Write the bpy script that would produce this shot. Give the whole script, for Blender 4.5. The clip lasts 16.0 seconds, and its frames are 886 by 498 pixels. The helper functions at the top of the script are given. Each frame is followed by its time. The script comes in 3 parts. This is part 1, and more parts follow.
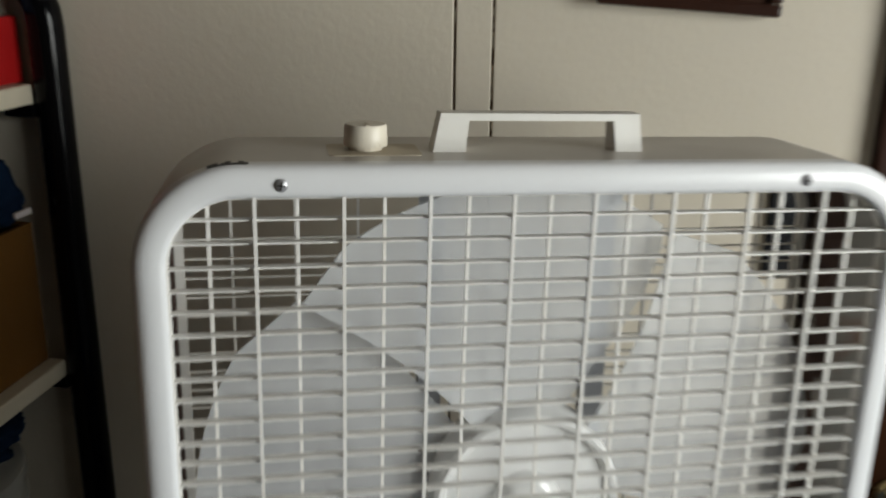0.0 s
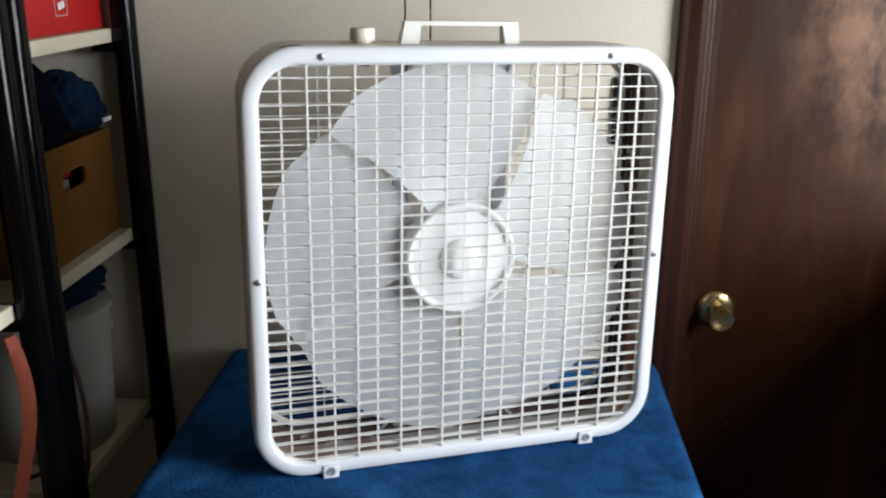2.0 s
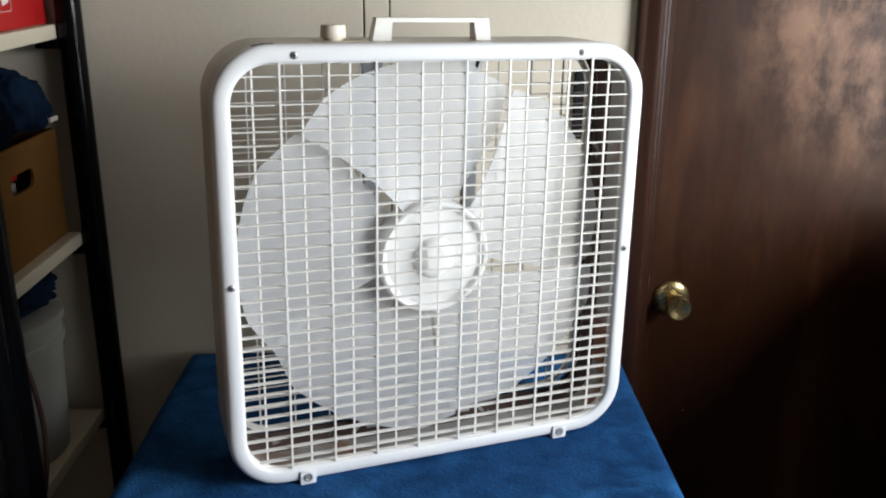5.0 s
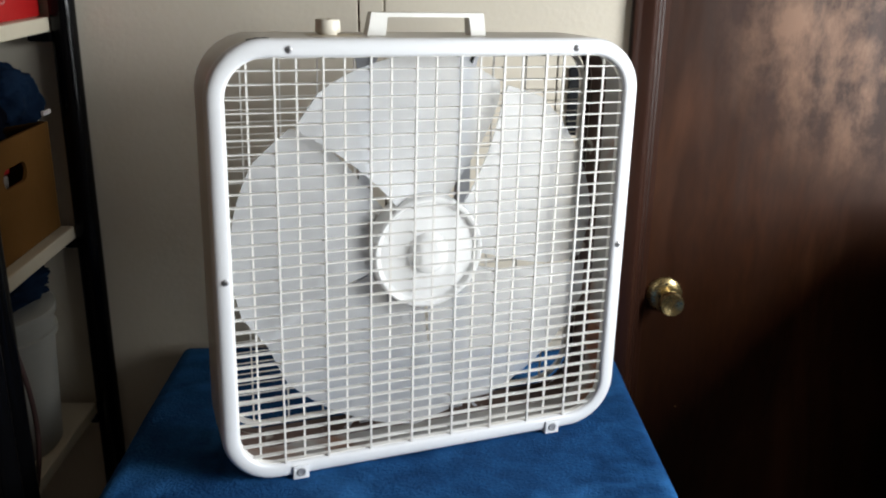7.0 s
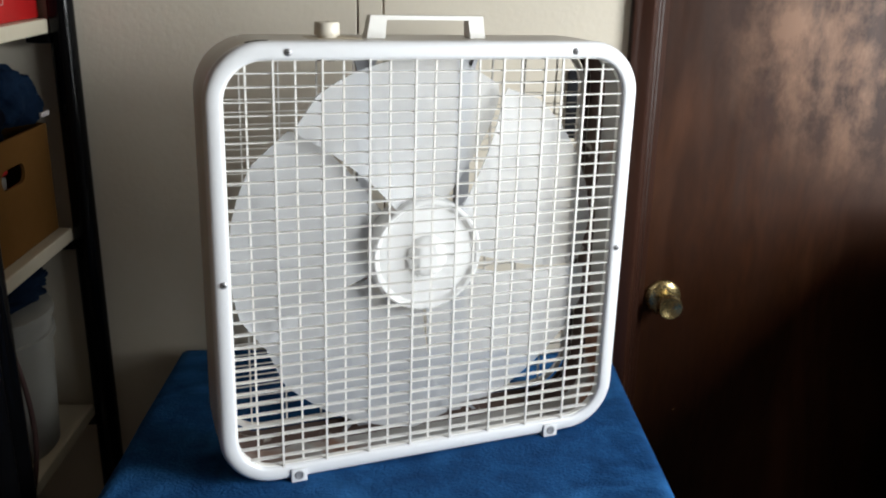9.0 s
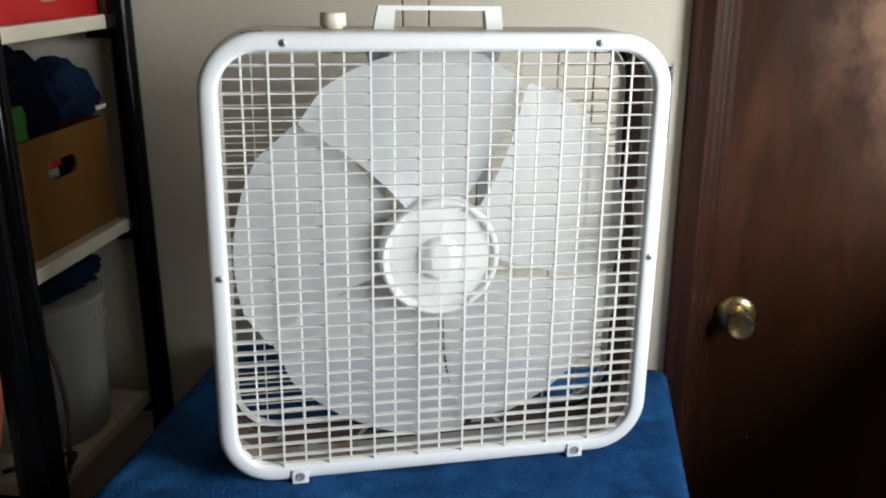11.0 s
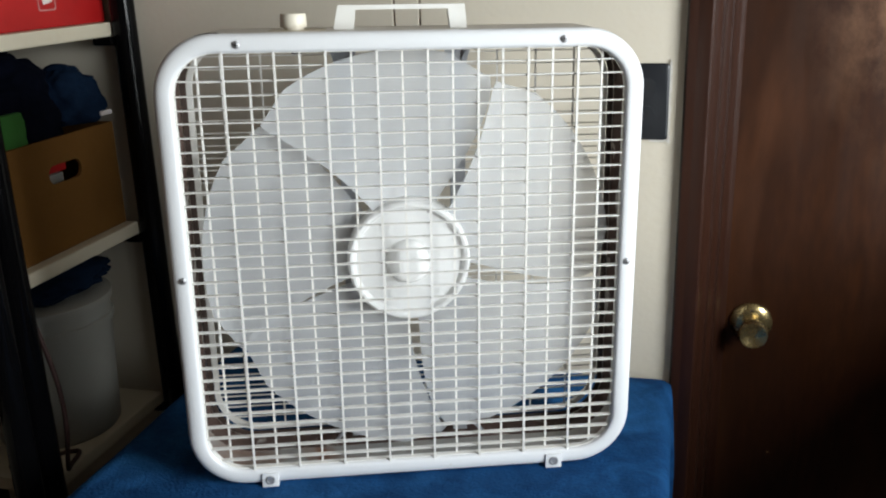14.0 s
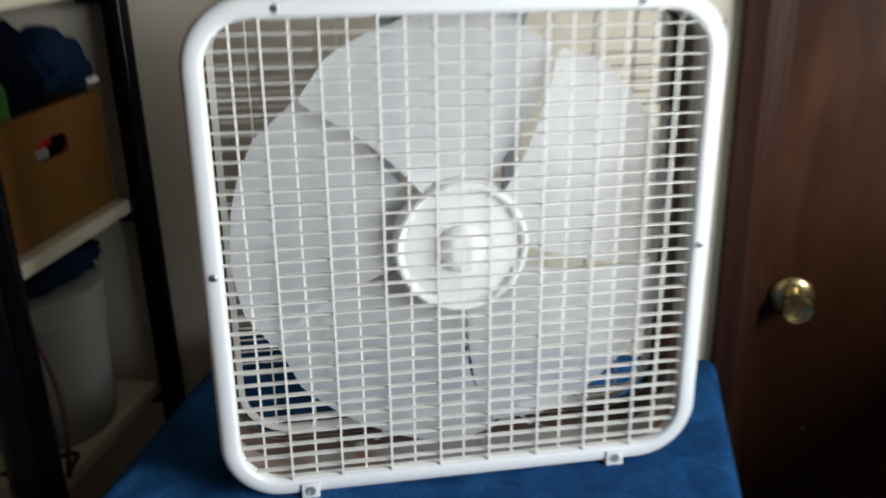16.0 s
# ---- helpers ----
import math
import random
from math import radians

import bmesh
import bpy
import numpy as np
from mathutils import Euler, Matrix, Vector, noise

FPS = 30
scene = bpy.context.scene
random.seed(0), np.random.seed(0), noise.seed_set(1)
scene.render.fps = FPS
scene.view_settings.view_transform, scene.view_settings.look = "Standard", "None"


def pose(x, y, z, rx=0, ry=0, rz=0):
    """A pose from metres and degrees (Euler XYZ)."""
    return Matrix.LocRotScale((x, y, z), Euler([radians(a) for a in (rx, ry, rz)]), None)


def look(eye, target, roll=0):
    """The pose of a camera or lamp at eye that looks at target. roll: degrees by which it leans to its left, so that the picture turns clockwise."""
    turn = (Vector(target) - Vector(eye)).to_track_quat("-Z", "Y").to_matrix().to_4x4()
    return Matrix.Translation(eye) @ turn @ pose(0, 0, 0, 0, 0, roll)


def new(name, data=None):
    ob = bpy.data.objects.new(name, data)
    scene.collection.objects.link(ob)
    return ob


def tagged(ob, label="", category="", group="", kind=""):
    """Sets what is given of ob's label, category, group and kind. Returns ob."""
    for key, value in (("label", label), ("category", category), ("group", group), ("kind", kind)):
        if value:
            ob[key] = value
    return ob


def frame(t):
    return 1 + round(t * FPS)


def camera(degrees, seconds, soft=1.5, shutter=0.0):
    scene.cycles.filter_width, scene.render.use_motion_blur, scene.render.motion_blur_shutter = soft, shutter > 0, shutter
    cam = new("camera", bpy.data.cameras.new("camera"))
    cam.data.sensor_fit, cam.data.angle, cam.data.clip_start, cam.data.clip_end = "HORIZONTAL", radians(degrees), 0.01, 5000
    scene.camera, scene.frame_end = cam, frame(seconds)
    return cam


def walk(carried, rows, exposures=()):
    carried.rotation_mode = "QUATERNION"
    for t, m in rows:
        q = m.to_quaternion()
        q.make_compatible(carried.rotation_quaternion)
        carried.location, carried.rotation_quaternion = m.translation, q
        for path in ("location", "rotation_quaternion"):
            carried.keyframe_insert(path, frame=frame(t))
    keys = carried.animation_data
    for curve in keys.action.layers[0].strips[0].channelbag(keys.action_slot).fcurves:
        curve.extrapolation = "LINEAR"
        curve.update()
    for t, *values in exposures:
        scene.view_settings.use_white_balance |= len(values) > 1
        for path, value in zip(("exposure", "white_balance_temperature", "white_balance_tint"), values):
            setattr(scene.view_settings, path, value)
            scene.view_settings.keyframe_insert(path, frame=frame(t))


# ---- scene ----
cam = camera(52.38, 16.0, soft=2.0, shutter=0.8)
PATH = [
    (0, (0.0141, -0.5623, 1.5208), (-0.2631, 1.3261, 0.9232), 0.75),
    (0.1, (0.0237, -0.6008, 1.5204), (-0.2587, 1.2918, 0.9387), 0.61),
    (0.3, (0.031, -0.6897, 1.5132), (-0.2493, 1.2027, 0.9301), -0.51),
    (0.5, (0.0303, -0.7899, 1.5077), (-0.2017, 1.1123, 0.9353), -0.15),
    (0.7, (0.0317, -0.9301, 1.5013), (-0.1722, 0.9531, 0.8592), 0.05),
    (1, (0.0427, -1.0242, 1.5012), (-0.1102, 0.8684, 0.8731), -0.22),
    (1.2, (0.0506, -1.0435, 1.4968), (-0.0538, 0.8553, 0.8773), 0.34),
    (1.5, (0.0663, -1.0661, 1.5023), (-0.0582, 0.8394, 0.9079), 0.42),
    (2, (0.0433, -1.0578, 1.4922), (-0.085, 0.8444, 0.8877), 0.17),
    (2.5, (-0.0119, -1.0334, 1.4938), (-0.0049, 0.8683, 0.8745), 0.06),
    (3, (-0.0274, -1.0268, 1.4953), (0.0093, 0.8735, 0.8728), -0.01),
    (3.5, (-0.0235, -1.0456, 1.5034), (0.0133, 0.8557, 0.884), 0.40),
    (4, (-0.019, -1.0443, 1.4994), (0.0165, 0.8562, 0.8777), 0.19),
    (6.5, (-0.0213, -1.0467, 1.4995), (0.0296, 0.8503, 0.8682), 0.81),
    (7, (-0.0207, -1.0456, 1.4994), (0.0342, 0.8503, 0.8648), 0.76),
    (7.5, (-0.0199, -1.0497, 1.5009), (0.0322, 0.8471, 0.8686), 0.62),
    (8, (-0.0205, -1.0475, 1.5016), (0.038, 0.8489, 0.8687), 0.76),
    (8.5, (-0.0209, -1.0429, 1.5014), (0.0347, 0.8521, 0.8643), 0.70),
    (9, (-0.0217, -1.044, 1.5012), (0.0378, 0.8526, 0.8692), 0.93),
    (9.5, (-0.0248, -1.0438, 1.5021), (0.0378, 0.851, 0.8649), 1.02),
    (12, (0.2748, -0.9395, 1.4719), (-0.2145, 0.9037, 0.8691), -1.28),
    (12.5, (0.2838, -0.9358, 1.4722), (-0.2078, 0.9106, 0.8814), -1.54),
    (13, (0.2795, -0.9383, 1.4718), (-0.213, 0.9079, 0.881), -1.81),
    (13.5, (0.2837, -0.9378, 1.4715), (-0.2074, 0.907, 0.8754), -1.83),
    (14, (0.2902, -0.9346, 1.4704), (-0.1929, 0.908, 0.8608), -1.84),
    (14.5, (0.2994, -0.9316, 1.4665), (-0.187, 0.9085, 0.8521), -1.93),
    (15, (0.3027, -0.9266, 1.4694), (-0.1935, 0.9079, 0.846), -2.14),
    (15.5, (0.2758, -0.9367, 1.4749), (-0.1976, 0.9055, 0.8566), -2.12),
    (15.8, (0.2051, -0.9242, 1.4864), (-0.194, 0.9232, 0.8323), -3.11),
    (16, (0.1442, -0.8533, 1.479), (-0.2098, 0.9801, 0.761), -1.61),
]
walk(cam, [(t, look(eye, target, roll)) for t, eye, target, roll in PATH],
     [(0.0, -0.7, 6850, 7), (0.3, -0.64, 6800, 7), (0.6, -0.38, 6550, 8), (1.0, 0.0, 6250, 10), (2.2, 0.07, 6350, 10), (3.0, 0.08, 6400, 10), (9.7, 0.08, 6500, 9), (12.0, -0.10, 6450, 7), (16.0, -0.10, 6450, 8)])

# ---- world and light ----
world = bpy.data.worlds.new("sky")
scene.world = world
world.use_nodes = True
sky = world.node_tree.nodes.new("ShaderNodeTexSky")
sky.sky_type, sky.sun_disc = "NISHITA", False
sky.sun_elevation, sky.sun_rotation = radians(40), radians(150)
world.node_tree.links.new(sky.outputs[0], world.node_tree.nodes["Background"].inputs[0])
world.node_tree.nodes["Background"].inputs[1].default_value = 0.12

# daylight that falls in through the window of the side wall
WIN_Y0, WIN_Y1, WIN_Z0, WIN_Z1, WIN_X = -1.15, -0.12, 1.04, 1.96, 1.48
day = bpy.data.lights.new("window_daylight", "AREA")
day.shape, day.size, day.size_y, day.energy = "RECTANGLE", WIN_Y1 - WIN_Y0, WIN_Z1 - WIN_Z0, 72
day.color = (0.93, 0.97, 1.0)
new("window_daylight", day).matrix_world = look((WIN_X + 0.04, (WIN_Y0 + WIN_Y1) / 2, (WIN_Z0 + WIN_Z1) / 2), (0, (WIN_Y0 + WIN_Y1) / 2, (WIN_Z0 + WIN_Z1) / 2))


# ---- materials ----
def material(name, colour, rough=0.5, metal=0.0, dark=None, scale=8.0, amount=0.5, grain=0.0, grain_scale=200.0, bump=0.0, bump_scale=150.0,
             spot=None, spot_scale=6.0, spot_from=0.6, spot_to=0.68, stretch=(1, 1, 1), coat=0.0, rough_vary=0.1, sheen=0.0, spec=0.5):
    """A surface with a large and a small variation of its colour, uneven gloss, fine relief and, with spot, worn or stained places."""
    m = bpy.data.materials.new(name)
    m.use_nodes = True
    n, l = m.node_tree.nodes, m.node_tree.links
    b = n["Principled BSDF"]
    co, mp = n.new("ShaderNodeTexCoord"), n.new("ShaderNodeMapping")
    l.new(co.outputs["Object"], mp.inputs[0])
    mp.inputs["Scale"].default_value = stretch
    def tex(sc, detail=4.0, dist=0.0):
        t = n.new("ShaderNodeTexNoise")
        t.inputs["Scale"].default_value, t.inputs["Detail"].default_value, t.inputs["Distortion"].default_value = sc, detail, dist
        l.new(mp.outputs[0], t.inputs["Vector"])
        return t
    def ramp(src, a, z):
        r = n.new("ShaderNodeMapRange")
        r.inputs["From Min"].default_value, r.inputs["From Max"].default_value = a, z
        l.new(src, r.inputs["Value"])
        return r.outputs[0]
    def mix(fac, a, z):
        x = n.new("ShaderNodeMix")
        x.data_type = "RGBA"
        l.new(fac, x.inputs["Factor"])
        for sock, v in ((x.inputs["A"], a), (x.inputs["B"], z)):
            if isinstance(v, tuple):
                sock.default_value = (*v, 1)
            else:
                l.new(v, sock)
        return x.outputs["Result"]
    big = tex(scale, 5.0, 0.4)
    dark = dark or tuple(v * 0.8 for v in colour)
    f = ramp(big.outputs[0], 0.5 - 0.4 * (1 - amount) - 0.05, 0.5 + 0.4 * (1 - amount) + 0.15)
    col = mix(f, colour, dark)
    if grain:
        g = tex(grain_scale, 3.0)
        col2 = mix(ramp(g.outputs[0], 0.35, 0.75), col, tuple(v * (1 - grain) for v in colour))
        col = col2
    if spot:
        s = tex(spot_scale, 6.0, 0.6)
        col = mix(ramp(s.outputs[0], spot_from, spot_to), col, spot)
    l.new(col, b.inputs["Base Color"])
    r = n.new("ShaderNodeMapRange")
    r.inputs["To Min"].default_value, r.inputs["To Max"].default_value = max(0.03, rough - rough_vary), min(1, rough + rough_vary)
    l.new(tex(scale * 3.1).outputs[0], r.inputs["Value"])
    l.new(r.outputs[0], b.inputs["Roughness"])
    b.inputs["Metallic"].default_value = metal
    b.inputs["Coat Weight"].default_value = coat
    b.inputs["Sheen Weight"].default_value = sheen
    b.inputs["Specular IOR Level"].default_value = spec
    if bump:
        h = n.new("ShaderNodeBump")
        h.inputs["Strength"].default_value, h.inputs["Distance"].default_value = bump, 0.002
        l.new(tex(bump_scale, 6.0).outputs[0], h.inputs["Height"])
        l.new(h.outputs[0], b.inputs["Normal"])
    return m


WALL = material("cream_wall_paint", (0.69, 0.63, 0.52), 0.6, scale=1.7, amount=0.35, dark=(0.58, 0.52, 0.41), grain=0.06, grain_scale=90, bump=0.25, bump_scale=110)
GROOVE = material("groove_shadow_brown", (0.16, 0.11, 0.07), 0.8, scale=60, spot=(0.5, 0.45, 0.36), spot_scale=40, spot_from=0.5, spot_to=0.6)
# Ceiling, carpet and brown walls are kept dark to hold bounced light down.
CEILING = material("dark_ceiling", (0.10, 0.075, 0.055), 0.8, scale=2, bump=0.3, bump_scale=60)
CARPET = material("brown_carpet", (0.07, 0.05, 0.04), 0.95, scale=5, grain=0.4, grain_scale=300, bump=0.8, bump_scale=300)
LOW_BOUNCE = material("low_bounce_brown", (0.06, 0.035, 0.02), 0.5, scale=5, stretch=(6, 6, 0.6), grain=0.3, grain_scale=40)
CASING = material("dark_walnut_casing", (0.037, 0.0128, 0.0066), 0.36, scale=10, stretch=(8, 8, 0.6), dark=(0.023, 0.0085, 0.0048), grain=0.3, grain_scale=60, bump=0.1, bump_scale=60, spec=0.32)
DOORWOOD = material("mahogany_door", (0.048, 0.0148, 0.0042), 0.46, scale=2.4, stretch=(3.0, 3.0, 0.7), dark=(0.019, 0.0060, 0.0022), amount=0.6, grain=0.5, grain_scale=30,
                    bump=0.35, bump_scale=9, rough_vary=0.16, spot=(0.095, 0.034, 0.013), spot_scale=1.6, spot_from=0.50, spot_to=0.72, spec=0.22)


def wear_and_sheen(m, centre, radius, bare, gloss):
    """Worn varnish: round a centre the finish breaks up into bare wood and glossy remains. The pale patch also paints
    in window sheen.
    """
    n, l = m.node_tree.nodes, m.node_tree.links
    b = n["Principled BSDF"]
    old = b.inputs["Base Color"].links[0].from_socket
    co = n.new("ShaderNodeTexCoord")
    mp = n.new("ShaderNodeMapping")
    l.new(co.outputs["Object"], mp.inputs[0])
    mp.inputs["Scale"].default_value = (1.0, 1.0, 0.6)
    t = n.new("ShaderNodeTexNoise")
    t.inputs["Scale"].default_value, t.inputs["Detail"].default_value, t.inputs["Roughness"].default_value, t.inputs["Distortion"].default_value = 10.5, 8.0, 0.66, 0.12
    l.new(mp.outputs[0], t.inputs["Vector"])
    d = n.new("ShaderNodeVectorMath")
    d.operation = "DISTANCE"
    l.new(co.outputs["Object"], d.inputs[0])
    d.inputs[1].default_value = centre
    near = n.new("ShaderNodeMapRange")
    near.interpolation_type = "SMOOTHSTEP"
    for k, v in (("From Min", radius * 0.25), ("From Max", radius), ("To Min", 1.0), ("To Max", 0.0)):
        near.inputs[k].default_value = v
    l.new(d.outputs["Value"], near.inputs["Value"])
    patch = n.new("ShaderNodeMapRange")
    patch.inputs["From Min"].default_value, patch.inputs["From Max"].default_value = 0.42, 0.64
    l.new(t.outputs[0], patch.inputs["Value"])
    f = n.new("ShaderNodeMath")
    f.operation = "MULTIPLY"
    l.new(near.outputs[0], f.inputs[0])
    l.new(patch.outputs[0], f.inputs[1])
    x = n.new("ShaderNodeMix")
    x.data_type = "RGBA"
    l.new(f.outputs[0], x.inputs["Factor"])
    l.new(old, x.inputs["A"])
    x.inputs["B"].default_value = (*bare, 1)
    l.new(x.outputs["Result"], b.inputs["Base Color"])
    g = n.new("ShaderNodeMapRange")
    g.inputs["To Min"].default_value, g.inputs["To Max"].default_value = b.inputs["Specular IOR Level"].default_value, gloss
    l.new(f.outputs[0], g.inputs["Value"])
    l.new(g.outputs[0], b.inputs["Specular IOR Level"])


wear_and_sheen(DOORWOOD, (0.42, 0.0, 1.40), 0.36, (0.235, 0.118, 0.060), 0.36)
BRASS = material("aged_brass", (0.52, 0.40, 0.19), 0.27, metal=0.92, scale=30, dark=(0.34, 0.26, 0.12), amount=0.5, bump=0.1, bump_scale=200)
DARKHOLE = material("dark_hole", (0.02, 0.017, 0.015), 0.6)
BLACKPLATE = material("black_plastic", (0.012, 0.014, 0.018), 0.4, scale=30)
SPACKLE = material("white_spackle", (0.75, 0.72, 0.66), 0.8, scale=60, bump=0.5)
FANWHITE = material("white_enamel", (0.80, 0.81, 0.82), 0.32, scale=9, dark=(0.74, 0.745, 0.75), amount=0.4, grain=0.03, grain_scale=120, bump=0.05, bump_scale=90, coat=0.2,
                    spot=(0.55, 0.50, 0.42), spot_scale=38, spot_from=0.73, spot_to=0.8)
GRILLE = material("white_grille_wire", (0.82, 0.81, 0.78), 0.4, scale=20, dark=(0.74, 0.71, 0.65), amount=0.5, spot=(0.55, 0.45, 0.33), spot_scale=60, spot_from=0.72, spot_to=0.8)
HOUSING = material("grey_white_sheet_metal", (0.56, 0.53, 0.48), 0.34, scale=7, dark=(0.46, 0.42, 0.37), amount=0.5, bump=0.06, bump_scale=70,
                   spot=(0.20, 0.13, 0.08), spot_scale=24, spot_from=0.70, spot_to=0.76)
INNER = material("rust_stained_inner_metal", (0.42, 0.42, 0.40), 0.55, scale=9, dark=(0.34, 0.32, 0.30), spot=(0.24, 0.10, 0.05), spot_scale=7, spot_from=0.56, spot_to=0.66)
RUST_SHADE = material("rust_and_shade", (0.115, 0.074, 0.060), 0.8, scale=25, dark=(0.075, 0.040, 0.030), bump=0.4, bump_scale=160, spot=(0.45, 0.42, 0.38), spot_scale=20, spot_from=0.6, spot_to=0.66)
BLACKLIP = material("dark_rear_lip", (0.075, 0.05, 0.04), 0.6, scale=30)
BLADE = material("white_blade_blur", (0.88, 0.90, 0.92), 0.35, scale=12, dark=(0.82, 0.84, 0.86), bump=0.03, bump_scale=80)


def see_through(m, clear):
    """Mixes in transparency, which imitates the see-through veil of turning blades."""
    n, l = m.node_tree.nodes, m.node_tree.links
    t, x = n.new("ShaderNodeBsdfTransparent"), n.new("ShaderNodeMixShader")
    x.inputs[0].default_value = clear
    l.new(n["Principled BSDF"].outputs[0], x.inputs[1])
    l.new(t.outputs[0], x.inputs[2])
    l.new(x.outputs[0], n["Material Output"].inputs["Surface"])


see_through(BLADE, 0.62)
HUB = material("glossy_white_hub", (0.90, 0.90, 0.89), 0.14, scale=14, dark=(0.85, 0.85, 0.83), coat=0.3)
STRUT = material("galvanised_strut", (0.40, 0.41, 0.43), 0.45, metal=0.5, scale=20, dark=(0.30, 0.31, 0.33))
CREAM = material("aged_cream_plastic", (0.78, 0.73, 0.62), 0.38, scale=30, dark=(0.70, 0.63, 0.50), amount=0.5, spot=(0.45, 0.34, 0.22), spot_scale=70, spot_from=0.68, spot_to=0.75)
OFFWHITE = material("off_white_plastic", (0.78, 0.77, 0.73), 0.38, scale=30, dark=(0.71, 0.69, 0.63), amount=0.5, spot=(0.50, 0.42, 0.32), spot_scale=70, spot_from=0.68, spot_to=0.75)
TANPLATE = material("tan_dial_plate", (0.55, 0.48, 0.36), 0.5, scale=40)
STEEL = material("zinc_screw", (0.42, 0.42, 0.43), 0.42, metal=0.55, scale=90)
FLEECE = material("blue_fleece", (0.013, 0.074, 0.21), 0.95, scale=26, dark=(0.004, 0.026, 0.088), amount=0.82, grain=0.35, grain_scale=260, bump=0.9, bump_scale=240, spec=0.08,
                  spot=(0.024, 0.120, 0.310), spot_scale=11, spot_from=0.48, spot_to=0.70)
TABLEWOOD = material("pine_table", (0.25, 0.15, 0.08), 0.5, scale=6, stretch=(1, 8, 8))
BLACKTUBE = material("gloss_black_tube", (0.0025, 0.0025, 0.003), 0.12, scale=30, bump=0.03, spec=0.13, rough_vary=0.04)
SHELFBOARD = material("cream_laminate_shelf", (0.66, 0.60, 0.47), 0.45, scale=10, dark=(0.58, 0.51, 0.38), grain=0.05, grain_scale=80)
CARD = material("brown_cardboard", (0.175, 0.082, 0.020), 0.9, scale=12, dark=(0.135, 0.060, 0.014), grain=0.12, grain_scale=150, bump=0.15, bump_scale=120, spec=0.12)
CARDIN = material("cardboard_inside", (0.22, 0.12, 0.05), 0.9, scale=12)
REDBOX = material("red_printed_card", (0.44, 0.008, 0.008), 0.5, scale=12, dark=(0.36, 0.005, 0.006))
WHITEPRINT = material("white_print", (0.75, 0.72, 0.70), 0.5, scale=40, dark=(0.6, 0.5, 0.5))
BLUEBOX = material("blue_printed_card", (0.03, 0.08, 0.30), 0.4, scale=30)
NAVY = material("navy_cotton", (0.0028, 0.0042, 0.011), 0.95, scale=20, dark=(0.0018, 0.0025, 0.006), grain=0.3, grain_scale=260, bump=0.6, bump_scale=200, spec=0.05)
DENIM = material("faded_navy_cotton", (0.009, 0.022, 0.050), 0.95, scale=24, dark=(0.004, 0.009, 0.022), amount=0.7, grain=0.3, grain_scale=260, bump=0.6, bump_scale=200, spec=0.05)
PALEPACK = material("grey_white_packet", (0.26, 0.25, 0.23), 0.6, scale=40)
EMBLEM = material("pale_pink_print", (0.55, 0.27, 0.25), 0.5, scale=40)
GREEN = material("green_cotton", (0.03, 0.15, 0.02), 0.9, scale=20, bump=0.4)
BUCKET = material("white_bucket_plastic", (0.34, 0.34, 0.31), 0.45, scale=9, dark=(0.27, 0.26, 0.23))
CORD = material("dark_brown_cord", (0.05, 0.022, 0.018), 0.55, scale=30)
ORANGE = material("orange_strap", (0.20, 0.035, 0.012), 0.8, scale=30, bump=0.5, bump_scale=300)


# ---- shape helpers ----
def part(name, bm, mat, parent=None, label="", smooth=None, at=None):
    """Links a bmesh as one mesh object, under parent where one is given."""
    bmesh.ops.recalc_face_normals(bm, faces=bm.faces)
    me = bpy.data.meshes.new(name)
    bm.to_mesh(me)
    bm.free()
    me.materials.append(mat)
    if smooth is not None:
        me.polygons.foreach_set("use_smooth", [True] * len(me.polygons))
        me.set_sharp_from_angle(angle=radians(smooth))
    ob = new(name, me)
    if parent is not None:
        ob.parent = parent
    if at is not None:
        ob.matrix_basis = at
    if label:
        tagged(ob, label)
    return ob


def add_box(bm, x0, x1, y0, y1, z0, z1, bevel=0.0, m=None):
    r = bmesh.ops.create_cube(bm, size=1.0, matrix=Matrix.Translation(((x0 + x1) / 2, (y0 + y1) / 2, (z0 + z1) / 2)) @ Matrix.Diagonal((x1 - x0, y1 - y0, z1 - z0, 1)))
    vs = r["verts"]
    if bevel:
        es = list({e for v in vs for e in v.link_edges})
        out = bmesh.ops.bevel(bm, geom=es, offset=bevel, segments=2, profile=0.6, affect="EDGES", clamp_overlap=True)
        vs = list({v for f in out["faces"] for v in f.verts} | {v for v in vs if v.is_valid})
    if m is not None:
        bmesh.ops.transform(bm, matrix=m, verts=vs)
    return vs


def box(*a, bevel=0.0, m=None):
    bm = bmesh.new()
    add_box(bm, *a, bevel=bevel, m=m)
    return bm


def round_rect(x0, x1, z0, z1, r, k=10):
    """Points of a rectangle with rounded corners, going round once."""
    pts = []
    for cx, cz, a0 in ((x1 - r, z1 - r, 0), (x0 + r, z1 - r, 90), (x0 + r, z0 + r, 180), (x1 - r, z0 + r, 270)):
        for i in range(k + 1):
            a = radians(a0 + 90 * i / k)
            pts.append((cx + r * math.cos(a), cz + r * math.sin(a)))
    return pts


def loft(bm, rings, closed=False, caps=False):
    """Joins rings of equally many points with faces; closed joins the last ring to the first."""
    vs = [[bm.verts.new(p) for p in ring] for ring in rings]
    n = len(vs[0])
    for a, z in zip(vs, vs[1:] + ([vs[0]] if closed else [])):
        for i in range(n):
            bm.faces.new((a[i], a[(i + 1) % n], z[(i + 1) % n], z[i]))
    if caps:
        bm.faces.new(vs[0])
        bm.faces.new(vs[-1])
    return vs


